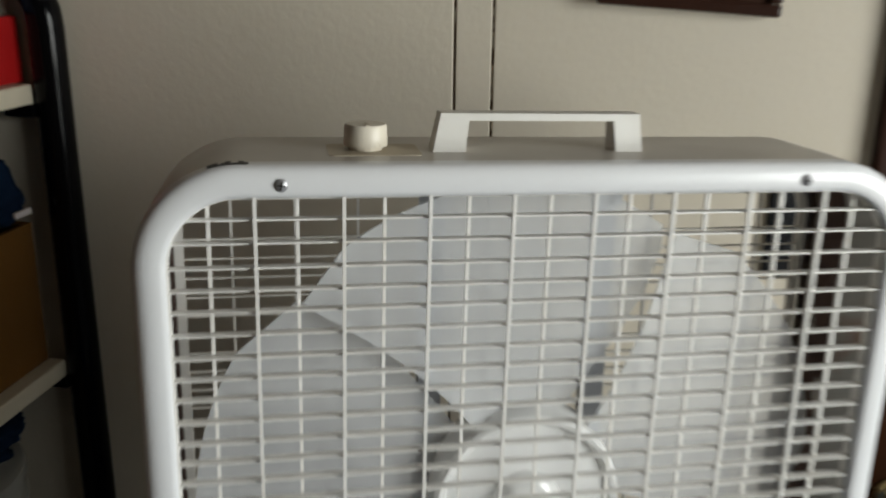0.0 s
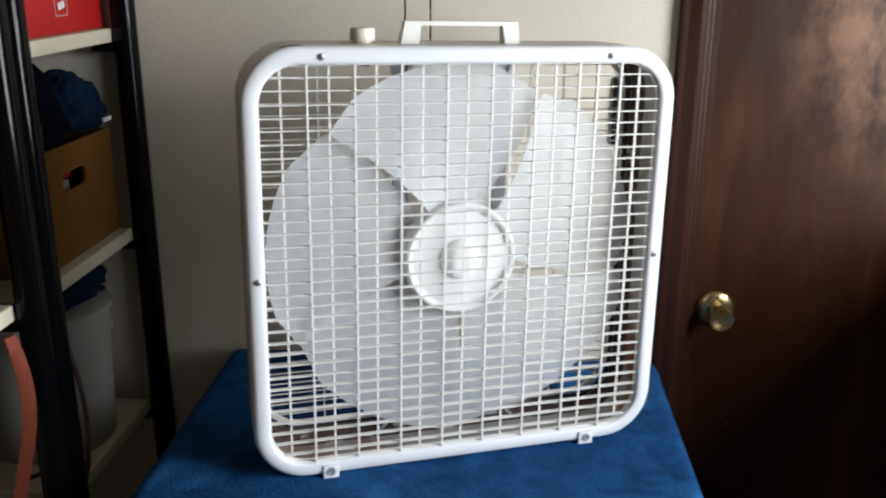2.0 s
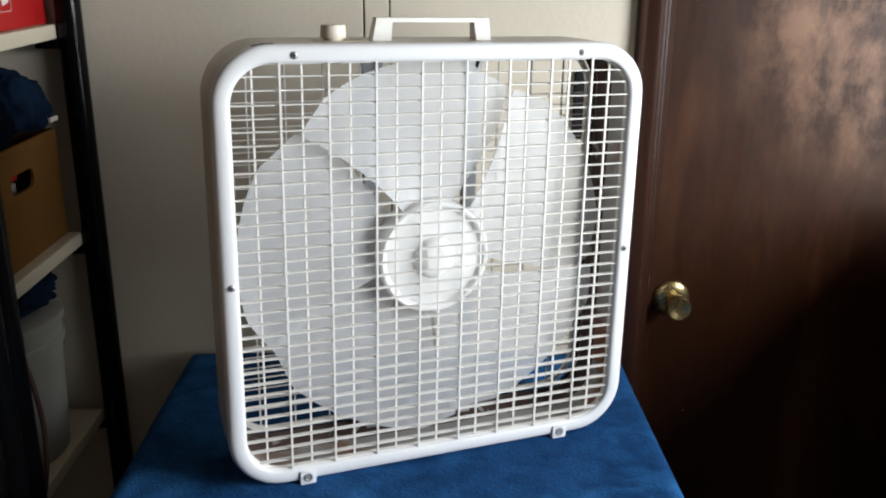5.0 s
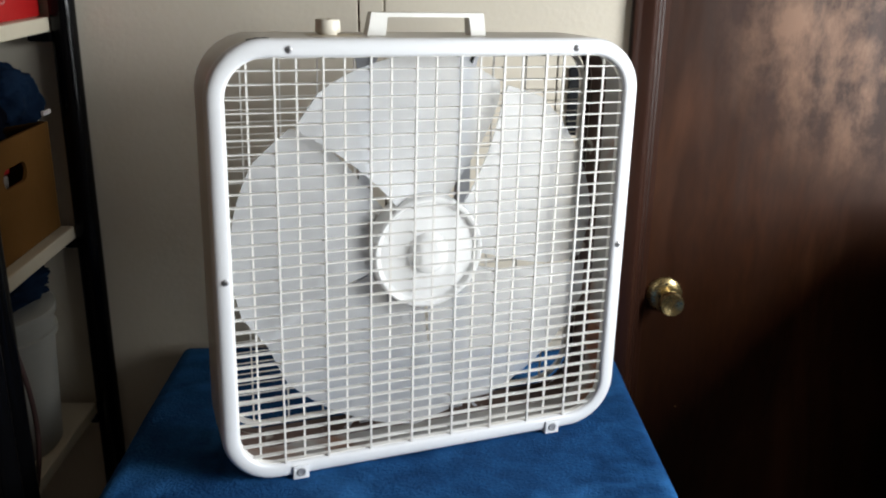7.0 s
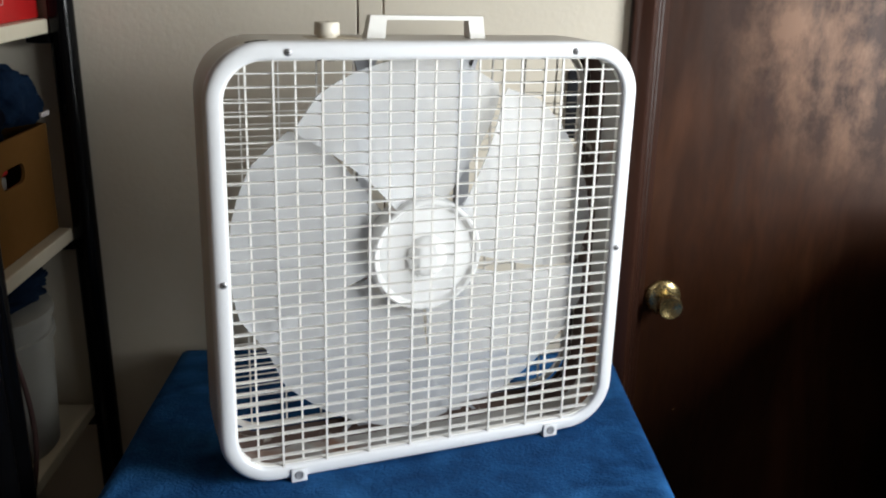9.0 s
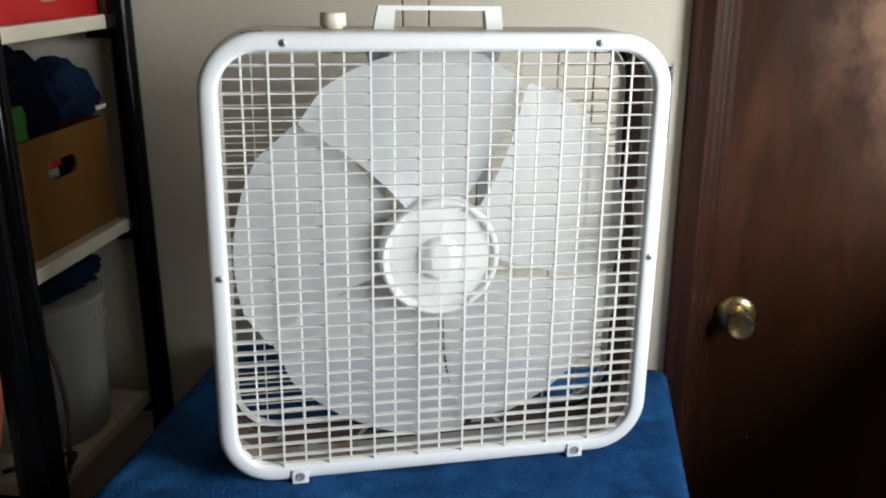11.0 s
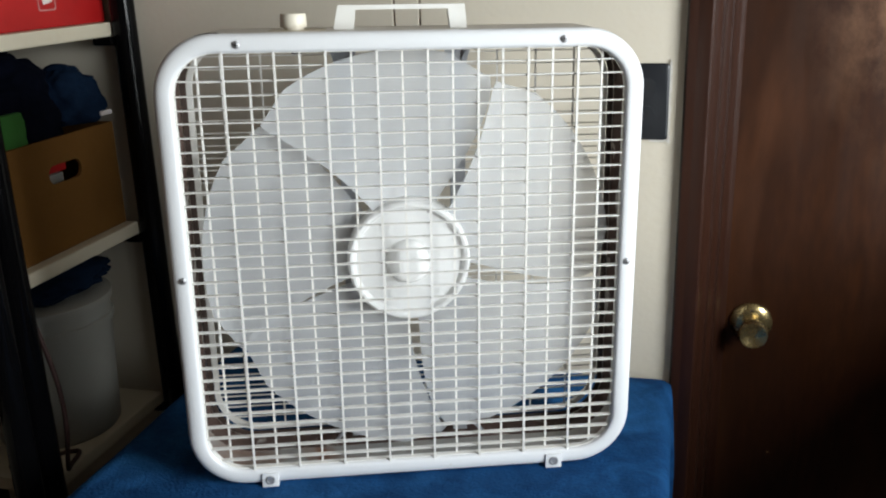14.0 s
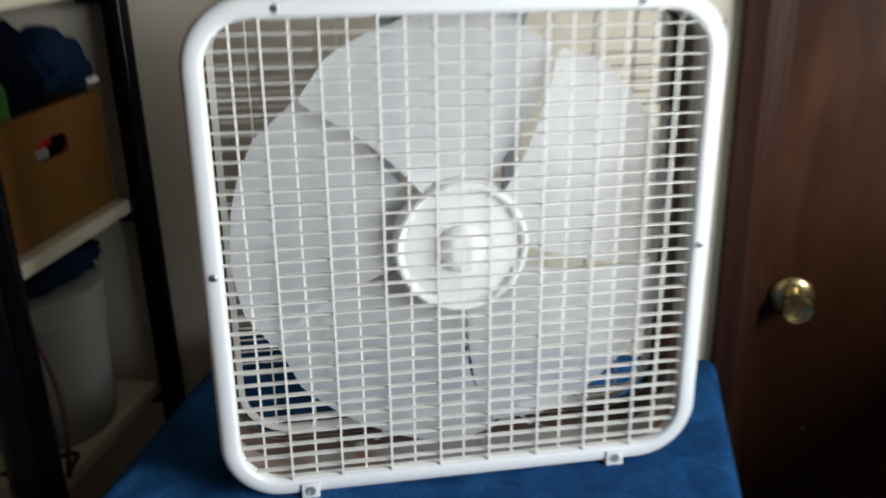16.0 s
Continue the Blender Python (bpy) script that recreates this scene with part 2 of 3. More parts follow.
def lathe(bm, profile, k=32, m=None):
    """A turned shape round z from (radius, height) pairs; radius 0 ends are closed by a cap."""
    rings = [[Vector((max(r, 1e-5) * math.cos(2 * math.pi * i / k), max(r, 1e-5) * math.sin(2 * math.pi * i / k), z)) for i in range(k)] for r, z in profile]
    if m is not None:
        rings = [[m @ p for p in ring] for ring in rings]
    loft(bm, rings, caps=True)


def tube(bm, pts, r, k=10):
    """A round tube along points."""
    pts = [Vector(p) for p in pts]
    rings = []
    side = None
    for i, p in enumerate(pts):
        d = (pts[min(i + 1, len(pts) - 1)] - pts[max(i - 1, 0)]).normalized()
        if side is None:
            side = d.orthogonal().normalized()
        side = (side - d * side.dot(d)).normalized()
        up = d.cross(side)
        rings.append([p + r * (math.cos(2 * math.pi * j / k) * side + math.sin(2 * math.pi * j / k) * up) for j in range(k)])
    loft(bm, rings, caps=True)


def thing(name, label, category, at=None, group="", kind=""):
    ob = new(name)
    if at is not None:
        ob.matrix_basis = at
    return tagged(ob, label, category, group, kind)


def setting(name, bm, mat, label, category, smooth=None):
    return tagged(part(name, bm, mat, smooth=smooth), label, category, kind="structure")


# ---- the room ----
WALL_Y, LEFT_X, RIGHT_X, FRONT_Y, TOP = 0.362, -0.96, 1.48, -2.2, 2.35
DOOR_X0, DOOR_X1, DOOR_TOP, DOOR_Y = 0.352, 1.152, 2.04, 0.461
setting("floor", box(LEFT_X - 0.1, RIGHT_X + 0.1, FRONT_Y - 0.1, 0.6, -0.1, 0.0), CARPET, "unseen carpet floor, darkened to cut bounced light", "floor")
setting("ceiling", box(LEFT_X - 0.1, RIGHT_X + 0.1, FRONT_Y - 0.1, 0.6, TOP, TOP + 0.1), CEILING, "unseen ceiling, darkened to cut bounced light", "ceiling")

# back wall: panel board with two upright joints, open for the door
GROOVES = (-0.1125, -0.0735)
bm = bmesh.new()
xs = [LEFT_X, GROOVES[0] - 0.0015, GROOVES[0] + 0.0015, GROOVES[1] - 0.0015, GROOVES[1] + 0.0015, 0.332]
for a, z in ((0, 1), (2, 3), (4, 5)):
    add_box(bm, xs[a], xs[z], WALL_Y, WALL_Y + 0.012, 0, TOP, bevel=0.0012)
add_box(bm, LEFT_X, 0.332, WALL_Y + 0.0145, 0.5, 0, TOP)
add_box(bm, 1.172, RIGHT_X, WALL_Y, 0.5, 0, TOP)
add_box(bm, 0.332, 1.172, WALL_Y, 0.5, DOOR_TOP + 0.07, TOP)
wall_north = setting("wall_north", bm, WALL, "cream painted panel wall with narrow upright joints", "wall")
for gx in GROOVES:
    part("panel_joint", box(gx - 0.0015, gx + 0.0015, WALL_Y + 0.004, WALL_Y + 0.0143, 0, TOP), GROOVE, wall_north)
setting("wall_west", box(LEFT_X - 0.1, LEFT_X, FRONT_Y, 0.5, 0, TOP), LOW_BOUNCE, "dark brown side wall behind the shelving", "wall")
bm = bmesh.new()
add_box(bm, RIGHT_X, RIGHT_X + 0.1, FRONT_Y - 0.1, WIN_Y0, 0, TOP)
add_box(bm, RIGHT_X, RIGHT_X + 0.1, WIN_Y1, 0.5, 0, TOP)
add_box(bm, RIGHT_X, RIGHT_X + 0.1, WIN_Y0, WIN_Y1, 0, WIN_Z0)
add_box(bm, RIGHT_X, RIGHT_X + 0.1, WIN_Y0, WIN_Y1, WIN_Z1, TOP)
setting("wall_east", bm, LOW_BOUNCE, "unseen wall with a window opening, darkened to cut bounced light", "wall")
setting("wall_south", box(LEFT_X - 0.1, RIGHT_X - 0.001, FRONT_Y - 0.1, FRONT_Y, 0, TOP), LOW_BOUNCE, "unseen wall, darkened to cut bounced light", "wall")
# Made-up block out of view; it shades the lower right of the door.
setting("wall_return", box(0.84, RIGHT_X - 0.001, -0.22, WALL_Y - 0.022, 0, 1.09), LOW_BOUNCE, "unseen dark block added to shade the lower door", "wall")
setting("wall_behind_door", box(DOOR_X0 - 0.1, DOOR_X1 + 0.1, 0.5, 0.58, 0, DOOR_TOP + 0.1), WALL, "plain wall closing the doorway", "wall")

# door casing: a moulded face that steps back towards the door
def casing(x0, flip):
    prof = [(0.0, 0.3612), (0.0, 0.352), (0.003, 0.3485), (0.009, 0.3478), (0.013, 0.3486), (0.017, 0.3480), (0.021, 0.3465), (0.032, 0.3460), (0.035, 0.3485),
            (0.037, 0.356), (0.043, 0.370), (0.0465, 0.3735), (0.0500, 0.3740), (0.0515, 0.384), (0.056, 0.399), (0.0595, 0.4025), (0.0630, 0.4030), (0.0645, 0.414), (0.069, 0.430), (0.0750, 0.4365), (0.0800, 0.4390), (0.0812, 0.4405), (0.0812, 0.4605), (0.031, 0.4605), (0.031, 0.3612)]
    ring = lambda z: [(x0 - d if flip else x0 + d, y, z) for d, y in prof]
    bm = bmesh.new()
    loft(bm, [ring(0.0), ring(DOOR_TOP + 0.07)], caps=True)
    return bm


setting("trim", casing(0.302, False), CASING, "dark walnut-stained moulded door casing on a cream wall", "door casing", smooth=35)
setting("trim", casing(1.202, True), CASING, "dark walnut-stained moulded door casing on a cream wall", "door casing", smooth=35)
setting("trim", box(0.3845, 1.1195, WALL_Y - 0.018, 0.459, DOOR_TOP - 0.01, DOOR_TOP + 0.068, bevel=0.004), CASING, "dark walnut-stained head casing over the door", "door casing")

door_1 = thing("door_1", "closed dark mahogany flush door, worn varnish with painted-in sheen", "door", pose(DOOR_X0, DOOR_Y, 0.01), kind="structure")
part("door_leaf", box(0, DOOR_X1 - DOOR_X0, 0, 0.035, 0, DOOR_TOP - 0.012, bevel=0.002), DOORWOOD, door_1)
KNOB_X, KNOB_Z = 0.423 - DOOR_X0, 0.912 - 0.01
face = pose(KNOB_X, -0.0005, KNOB_Z, 90, 0, 0)
bm = bmesh.new()
lathe(bm, [(0.0, 0), (0.0325, 0), (0.0325, 0.002), (0.030, 0.005), (0.022, 0.0085), (0.013, 0.010), (0.0, 0.010)], 40, face)
rose = part("door_handle", bm, BRASS, door_1, "aged brass round door rose", smooth=40)
bm = bmesh.new()
lathe(bm, [(0.0, 0.009), (0.0105, 0.009), (0.0095, 0.020), (0.0105, 0.026), (0.0160, 0.032), (0.0205, 0.040), (0.0222, 0.048), (0.0215, 0.055), (0.0200, 0.058), (0.0182, 0.0578),
           (0.012, 0.054), (0.0, 0.0530)], 40, face)
part("knob", bm, BRASS, rose, "aged brass door knob with a dished face", smooth=40)
bm = bmesh.new()
lathe(bm, [(0.0, 0.0078), (0.0035, 0.0078), (0.0035, 0.0088), (0.0, 0.0088)], 14, pose(KNOB_X, -0.0005, KNOB_Z + 0.019, 90, 0, 0))
part("screw_hole", bm, DARKHOLE, rose)

bm = bmesh.new()
bmesh.ops.create_icosphere(bm, subdivisions=2, radius=0.0022, matrix=Matrix.Translation((0.465 - DOOR_X0, 0.0, 0.684 - 0.01)) @ Matrix.Diagonal((1.2, 0.25, 0.8, 1)))
part("varnish_nick", bm, CARDIN, door_1, "small pale nick in the varnish", smooth=60)

# black outlet plate
outlet = thing("outlet", "black plastic outlet plate on a cream wall, ragged white edge", "outlet", pose(0.2470, WALL_Y - 0.0005, 1.2735))
rings = []
for grow, y in ((0, 0), (0, -0.004), (-0.0025, -0.006)):
    rings.append([(x, y, z) for x, z in round_rect(-0.0355 - grow, 0.0355 + grow, -0.053 - grow, 0.053 + grow, 0.005, 4)])
bm = bmesh.new()
loft(bm, rings, caps=True)
part("plate", bm, BLACKPLATE, outlet, smooth=30)
for dz in (-0.0195, 0.0195):
    bm = bmesh.new()
    loft(bm, [[(x, y, z) for x, z in round_rect(-0.0165, 0.0165, dz - 0.014, dz + 0.014, 0.010, 5)] for y in (-0.0055, -0.0078)], caps=True)
    socket = part("socket", bm, BLACKPLATE, outlet, smooth=30)
    for sx in (-0.0065, 0.0065):
        part("slot", box(sx - 0.0011, sx + 0.0011, -0.0081, -0.007, dz - 0.001, dz + 0.008), DARKHOLE, socket)
bm = bmesh.new()
for i in range(26):
    z = -0.056 + 0.112 * i / 25
    w = random.uniform(0.0012, 0.0034)
    add_box(bm, 0.0358, 0.0358 + w, -0.0022, 0.0, z - 0.0024, z + 0.0024)
for i in range(8):
    x = 0.012 + 0.024 * i / 7
    add_box(bm, x - 0.002, x + 0.002, -0.002, 0.0, -0.0545 - random.uniform(0.0008, 0.0026), -0.0533)
part("chipped_edge", bm, SPACKLE, outlet, "chipped white plaster edge")

# small wooden plaque, hung a little askew
plaque = thing("wall_plaque", "small dark brown wooden plaque hung slightly askew", "plaque", pose(0.112, WALL_Y - 0.001, 1.484, 0, 3.4, 0))
part("board", box(-0.078, 0.078, -0.012, 0, 0.006, 0.206, bevel=0.003), DOORWOOD, plaque)
for a in ((-0.086, 0.086, 0.0, 0.012), (-0.086, 0.086, 0.200, 0.212)):
    part("frame_rail", box(a[0], a[1], -0.018, 0.0, a[2], a[3], bevel=0.003), CASING, plaque)
for a in ((-0.086, -0.074), (0.074, 0.086)):
    part("frame_rail", box(a[0], a[1], -0.0175, 0.0, 0.0125, 0.1995, bevel=0.003), CASING, plaque)

# window behind the camera
window_1 = thing("window_1", "white framed window with daylight behind", "window", pose(RIGHT_X, WIN_Y0, WIN_Z0), kind="structure")
ww, wh = WIN_Y1 - WIN_Y0, WIN_Z1 - WIN_Z0
for a in ((0, 0.035), (ww - 0.035, ww)):
    part("window_frame", box(0.0, 0.03, a[0], a[1], 0, wh, bevel=0.003), FANWHITE, window_1)
for a in ((0, 0.035), (wh / 2 - 0.015, wh / 2 + 0.015), (wh - 0.035, wh)):
    part("window_frame", box(0.0, 0.03, 0.0355, ww - 0.0355, a[0], a[1], bevel=0.003), FANWHITE, window_1)

# ---- table and blue blanket ----
TOP_Z = 0.8645
TX0, TX1, TY0, TY1 = -0.414, 0.306, -0.28, 0.342
table = thing("table", "plain wooden side table under a blue blanket", "table", pose((TX0 + TX1) / 2, (TY0 + TY1) / 2, 0))
hw, hd = (TX1 - TX0) / 2 - 0.012, (TY1 - TY0) / 2 - 0.012
part("tabletop", box(-hw, hw, -hd, hd, TOP_Z - 0.034, TOP_Z - 0.009, bevel=0.004), TABLEWOOD, table)
for sx in (-1, 1):
    for sy in (-1, 1):
        cx, cy = sx * (hw - 0.04), sy * (hd - 0.04)
        part("leg", box(cx - 0.02, cx + 0.02, cy - 0.02, cy + 0.02, 0, TOP_Z - 0.0345, bevel=0.003), TABLEWOOD, table)


def blanket():
    """A blanket laid over the table: flat on top, rolled over the edges, hanging in shallow folds."""
    bm = bmesh.new()
    drop, roll = 0.34, 0.020
    nx, ny = 150, 130
    def fold(d, half):
        # distance along the cloth from the middle -> place across and fall below the top
        a, s = abs(d), (1 if d >= 0 else -1)
        if a <= half - roll:
            return d, 0.0
        q = (a - (half - roll)) / roll
        if q <= math.pi / 2:
            return s * (half - roll + roll * math.sin(q)), roll * (1 - math.cos(q))
        return s * half, roll + (q - math.pi / 2) * roll
    HW, HD = (TX1 - TX0) / 2, (TY1 - TY0) / 2
    grid = []
    for j in range(ny + 1):
        row = []
        for i in range(nx + 1):
            u = (2 * i / nx - 1) * (HW + drop)
            v = (2 * j / ny - 1) * (HD + drop)
            x, fx = fold(u, HW)
            y, fy = fold(v, HD)
            fall = max(fx, fy) + 0.25 * min(fx, fy)
            # cloth corners swing outward where both sides hang
            if fx > roll and fy > roll:
                out = min(fx, fy) * 0.06
                x += math.copysign(out, x)
                y += math.copysign(out, y)
            hang = min(1.0, max(fx, fy) / 0.15)
            wob = noise.noise(Vector((x * 9, y * 9, fall * 3))) * 0.012 * hang + noise.noise(Vector((x * 22, y * 22, 5))) * 0.003 * hang
            if fx > fy:
                x += math.copysign(hang * 0.003, x) + wob * 0.5
            elif fy > 0:
                y += math.copysign(hang * 0.012, y) + wob
            z = TOP_Z - fall + (noise.noise(Vector((x * 7, y * 7, 1.3))) * 0.0020 + noise.noise(Vector((x * 19, y * 19, 7.3))) * 0.0012) * (1 - hang)
            row.append(bm.verts.new((x + (TX0 + TX1) / 2, y + (TY0 + TY1) / 2, z)))
        grid.append(row)
    for j in range(ny):
        for i in range(nx):
            bm.faces.new((grid[j][i], grid[j][i + 1], grid[j + 1][i + 1], grid[j + 1][i]))
    return bm


cloth = tagged(part("blanket", blanket(), FLEECE, smooth=80), "blue fleece blanket draped over the table", "blanket")
sol = cloth.modifiers.new("thickness", "SOLIDIFY")
sol.thickness, sol.offset = 0.006, -1

# ---- the box fan ----
fan = thing("box_fan", "old white metal box fan standing on a blue blanket", "box fan", pose(0.0028, 0.001, 0.8755, -1.0, 0, 18.6))
HX, ZB, ZT, DEPTH = 0.2640, -0.004, 0.5205, 0.122
IX, IZB, IZT = 0.2475, 0.0115, 0.505
HT = 0.5256     # top of the housing, behind the rolled edge of the rim


def rr(grow, y, x=HX, zb=ZB, zt=ZT, r=0.062):
    return [(px, y, pz) for px, pz in round_rect(-x - grow, x + grow, zb - grow, zt + grow, r + grow, 12)]


def ri(grow, y, r=0.046):
    return rr(grow, y, IX, IZB, IZT, r)


bm = bmesh.new()
loft(bm, [rr(0.0046, 0.016), rr(0.0046, 0.0075), rr(0.0038, 0.0042), rr(0.0022, 0.0018), rr(0, 0.0004), rr(-0.0025, -0.0006), rr(-0.006, -0.0012), ri(0.004, -0.0012), ri(0.0012, 0.0), ri(0, 0.002), ri(0, 0.013), ri(0.003, 0.016)], closed=True)
rim = part("front_rim", bm, FANWHITE, fan, "white enamelled front rim with rounded corners", smooth=50)
def rh(grow, y):
    """Outline of the housing, which stands out a little past the face of the rim."""
    return rr(grow + 0.0042, y)


bm = bmesh.new()
loft(bm, [rh(0, 0.0163), rh(0.0006, 0.060), rh(0, DEPTH - 0.009), rh(-0.0014, DEPTH - 0.003), rh(-0.0045, DEPTH), rh(-0.0065, DEPTH), rh(-0.0025, DEPTH - 0.009), rh(-0.0025, 0.0163)], closed=True)
part("housing", bm, HOUSING, fan, "greyed sheet-metal housing with chipped corners", smooth=50)
bm = bmesh.new()
loft(bm, [rh(-0.0029, 0.0166), rh(-0.0029, DEPTH - 0.047), rh(-0.0041, DEPTH - 0.047), rh(-0.0041, 0.0166)], closed=True)
part("inner_lining", bm, INNER, fan, "grey inner metal with rust stains", smooth=50)
# Rust at left and below; on the right the dark band imitates shade.
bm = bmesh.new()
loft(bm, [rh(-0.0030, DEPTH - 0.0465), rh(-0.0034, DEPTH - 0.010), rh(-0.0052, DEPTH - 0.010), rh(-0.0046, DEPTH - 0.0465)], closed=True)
part("rust_band", bm, RUST_SHADE, fan, "rust-brown band inside the rear of the housing, partly painted shade", smooth=50)
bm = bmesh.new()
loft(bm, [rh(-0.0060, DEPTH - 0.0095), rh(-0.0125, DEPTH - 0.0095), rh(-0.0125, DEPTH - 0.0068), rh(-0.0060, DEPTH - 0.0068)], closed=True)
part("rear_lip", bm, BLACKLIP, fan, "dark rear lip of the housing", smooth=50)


def bar(name, x0, x1, y0, y1, z0, z1, parent, mat=GRILLE):
    part(name, box(x0, x1, y0, y1, z0, z1), mat, parent)


def span(c, half_lo, half_hi, mid, flat, r):
    """How far a bar at c from the middle line reaches inside a rounded opening."""
    over = abs(c - mid) - (flat - r)
    return half_hi - (r - math.sqrt(max(0.0, r * r - over * over)) if over > 0 else 0)


MIDZ, HZ = (IZB + IZT) / 2, (IZT - IZB) / 2
FRONT_BARS = [0.0275 * k for k in (-7, -5, -3, -1, 1, 3, 5, 7)]
BACK_BARS = [0.0277 * k for k in (-8, -6, -4, -2, 0, 2, 4, 6, 8)]
bm = bmesh.new()
loft(bm, [ri(0.003, 0.0045), ri(-0.001, 0.0045), ri(-0.001, 0.012), ri(0.003, 0.012)], closed=True)
grille = part("front_grille", bm, GRILLE, fan, "white plastic grille of thin slats and upright bars", smooth=50)
for i in range(32):
    z = 0.0238 + 0.01505 * i
    w = span(z, 0, IX, MIDZ, HZ, 0.046) + 0.001
    sag = 0.0006 * math.sin(i * 1.7)
    bar("slat", -w, w, 0.0032, 0.0100, z - 0.00055 + sag, z + 0.00055 + sag, grille)
for x in FRONT_BARS:
    h = span(x, 0, HZ, 0, IX, 0.046) + 0.001
    bar("upright_bar", x - 0.00115, x + 0.00115, 0.0004, 0.0031, MIDZ - h, MIDZ + h, grille)
for x in BACK_BARS:
    h = span(x, 0, HZ, 0, IX, 0.046) + 0.001
    bar("upright_bar", x - 0.0011, x + 0.0011, 0.0102, 0.0130, MIDZ - h, MIDZ + h, grille)

# rear grille, a little smaller
RX, RZ, RY = 0.2490, 0.2465, DEPTH - 0.006
bm = bmesh.new()
RM = 0.2590
sq = lambda g, y: [(px, y, pz) for px, pz in round_rect(-RX - g, RX + g, RM - RZ - g, RM + RZ + g, 0.05 + g, 10)]
loft(bm, [sq(0.0065, RY), sq(0.0065, RY + 0.006), sq(0, RY + 0.006), sq(0, RY)], closed=True)
rear = part("rear_grille", bm, GRILLE, fan, "white rear grille", smooth=50)
for i in range(32):
    z = RM + 0.0151 * (i - 15.5)
    w = span(z, 0, RX, RM, RZ, 0.05) + 0.001
    bar("slat", -w, w, RY + 0.0005, RY + 0.0030, z - 0.0006, z + 0.0006, rear)
for k in range(10):
    x = 0.0475 * (k - 4.5)
    h = span(x, 0, RZ, 0, RX, 0.05) + 0.001
    bar("upright_bar", x - 0.001, x + 0.001, RY + 0.0031, RY + 0.0055, RM - h, RM + h, rear)

# motor straps, motor, hub and blades
HUB_X, HUB_Z = 0.0030, 0.2560
for x in (-0.0665, 0.0665):
    bm = bmesh.new()
    add_box(bm, x - 0.009, x + 0.009, 0.084, 0.0855, 0.004, 0.520)
    add_box(bm, x - 0.009, x - 0.0075, 0.0856, 0.094, 0.004, 0.520)
    add_box(bm, x + 0.0075, x + 0.009, 0.0856, 0.094, 0.004, 0.520)
    strap = part("motor_strap", bm, STRUT, fan, "grey galvanised motor strap")
    for z0, z1 in ((0.5205, 0.478), (0.0025, 0.045)):
        for side in (-1, 1):
            bm = bmesh.new()
            rings = []
            for i in range(7):
                q = i / 6
                cx, z = x + side * (0.0075 + 0.021 * (1 - q) ** 2), z0 + (z1 - z0) * q
                rings.append([(cx - 0.0028, 0.080, z), (cx + 0.0028, 0.080, z), (cx + 0.0028, 0.0838, z), (cx - 0.0028, 0.0838, z)])
            loft(bm, rings, caps=True)
            part("bracket", bm, STRUT, strap)
axis = pose(HUB_X, 0, HUB_Z, 90, 0, 0)      # its z points to the front
bm = bmesh.new()
lathe(bm, [(0.0, -0.1), (0.040, -0.1), (0.052, -0.094), (0.055, -0.085), (0.055, -0.072), (0.0, -0.072)], 36, axis)
part("motor", bm, STRUT, fan, "grey motor behind the hub", smooth=40)
bm = bmesh.new()
lathe(bm, [(0.0, -0.0712), (0.0735, -0.0712), (0.0748, -0.066), (0.0742, -0.042), (0.0728, -0.0358), (0.0700, -0.0335), (0.0668, -0.0345), (0.0645, -0.0390), (0.0625, -0.0405),
           (0.050, -0.0398), (0.034, -0.0375), (0.0275, -0.0370), (0.0260, -0.0330), (0.0235, -0.0285), (0.0190, -0.0262), (0.012, -0.0252), (0.0, -0.0250)], 56, axis)
hub = part("hub", bm, HUB, fan, "large glossy white fan hub with a raised cap", smooth=35)


def blade():
    """One wide pitched blade, thin, with a rounded tip, drawn along +x before it is turned."""
    bm = bmesh.new()
    nu, nv = 14, 12
    grid = []
    for i in range(nu + 1):
        q = i / nu
        r = 0.072 + (0.246 - 0.072) * q
        half = radians(31 + 5.2 * math.sin(min(1, q * 1.25) * math.pi / 2)) * (1 if q < 0.9 else math.sqrt(max(0.02, 1 - ((q - 0.9) / 0.1) ** 2 * 0.6)))
        row = []
        for j in range(nv + 1):
            w = 2 * j / nv - 1
            a = w * half + radians(8) * q * q
            lift = -0.055 + 0.011 * w * (1.15 - 0.45 * q) - 0.004 * (1 - w * w)
            row.append(bm.verts.new((r * math.cos(a), r * math.sin(a), lift)))
        grid.append(row)
    for i in range(nu):
        for j in range(nv):
            bm.faces.new((grid[i][j], grid[i + 1][j], grid[i + 1][j + 1], grid[i][j + 1]))
    bmesh.ops.recalc_face_normals(bm, faces=bm.faces)
    bmesh.ops.solidify(bm, geom=bm.faces[:], thickness=0.0016)
    return bm


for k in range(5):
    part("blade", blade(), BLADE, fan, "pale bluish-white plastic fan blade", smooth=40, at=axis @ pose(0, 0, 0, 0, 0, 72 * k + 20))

# screws of the rim and the two feet
def screw(x, z, y=-0.0014, r=0.0042, parent=rim):
    bm = bmesh.new()
    lathe(bm, [(0.0, 0.0), (r, 0.0), (r, 0.0006), (r * 0.75, 0.0017), (0.0, 0.0021)], 16, pose(x, y + 0.0003, z, 90, 0, 0))
    s = part("screw", bm, STEEL, parent, "zinc screw", smooth=40)
    a = radians(random.uniform(0, 180))
    for q in (0, 90):
        part("slot", box(-r * 0.62, r * 0.62, -0.0022, -0.0012, -0.0005, 0.0005, m=pose(x, y + 0.0002, z) @ pose(0, 0, 0, 0, math.degrees(a) + q, 0)), DARKHOLE, s)


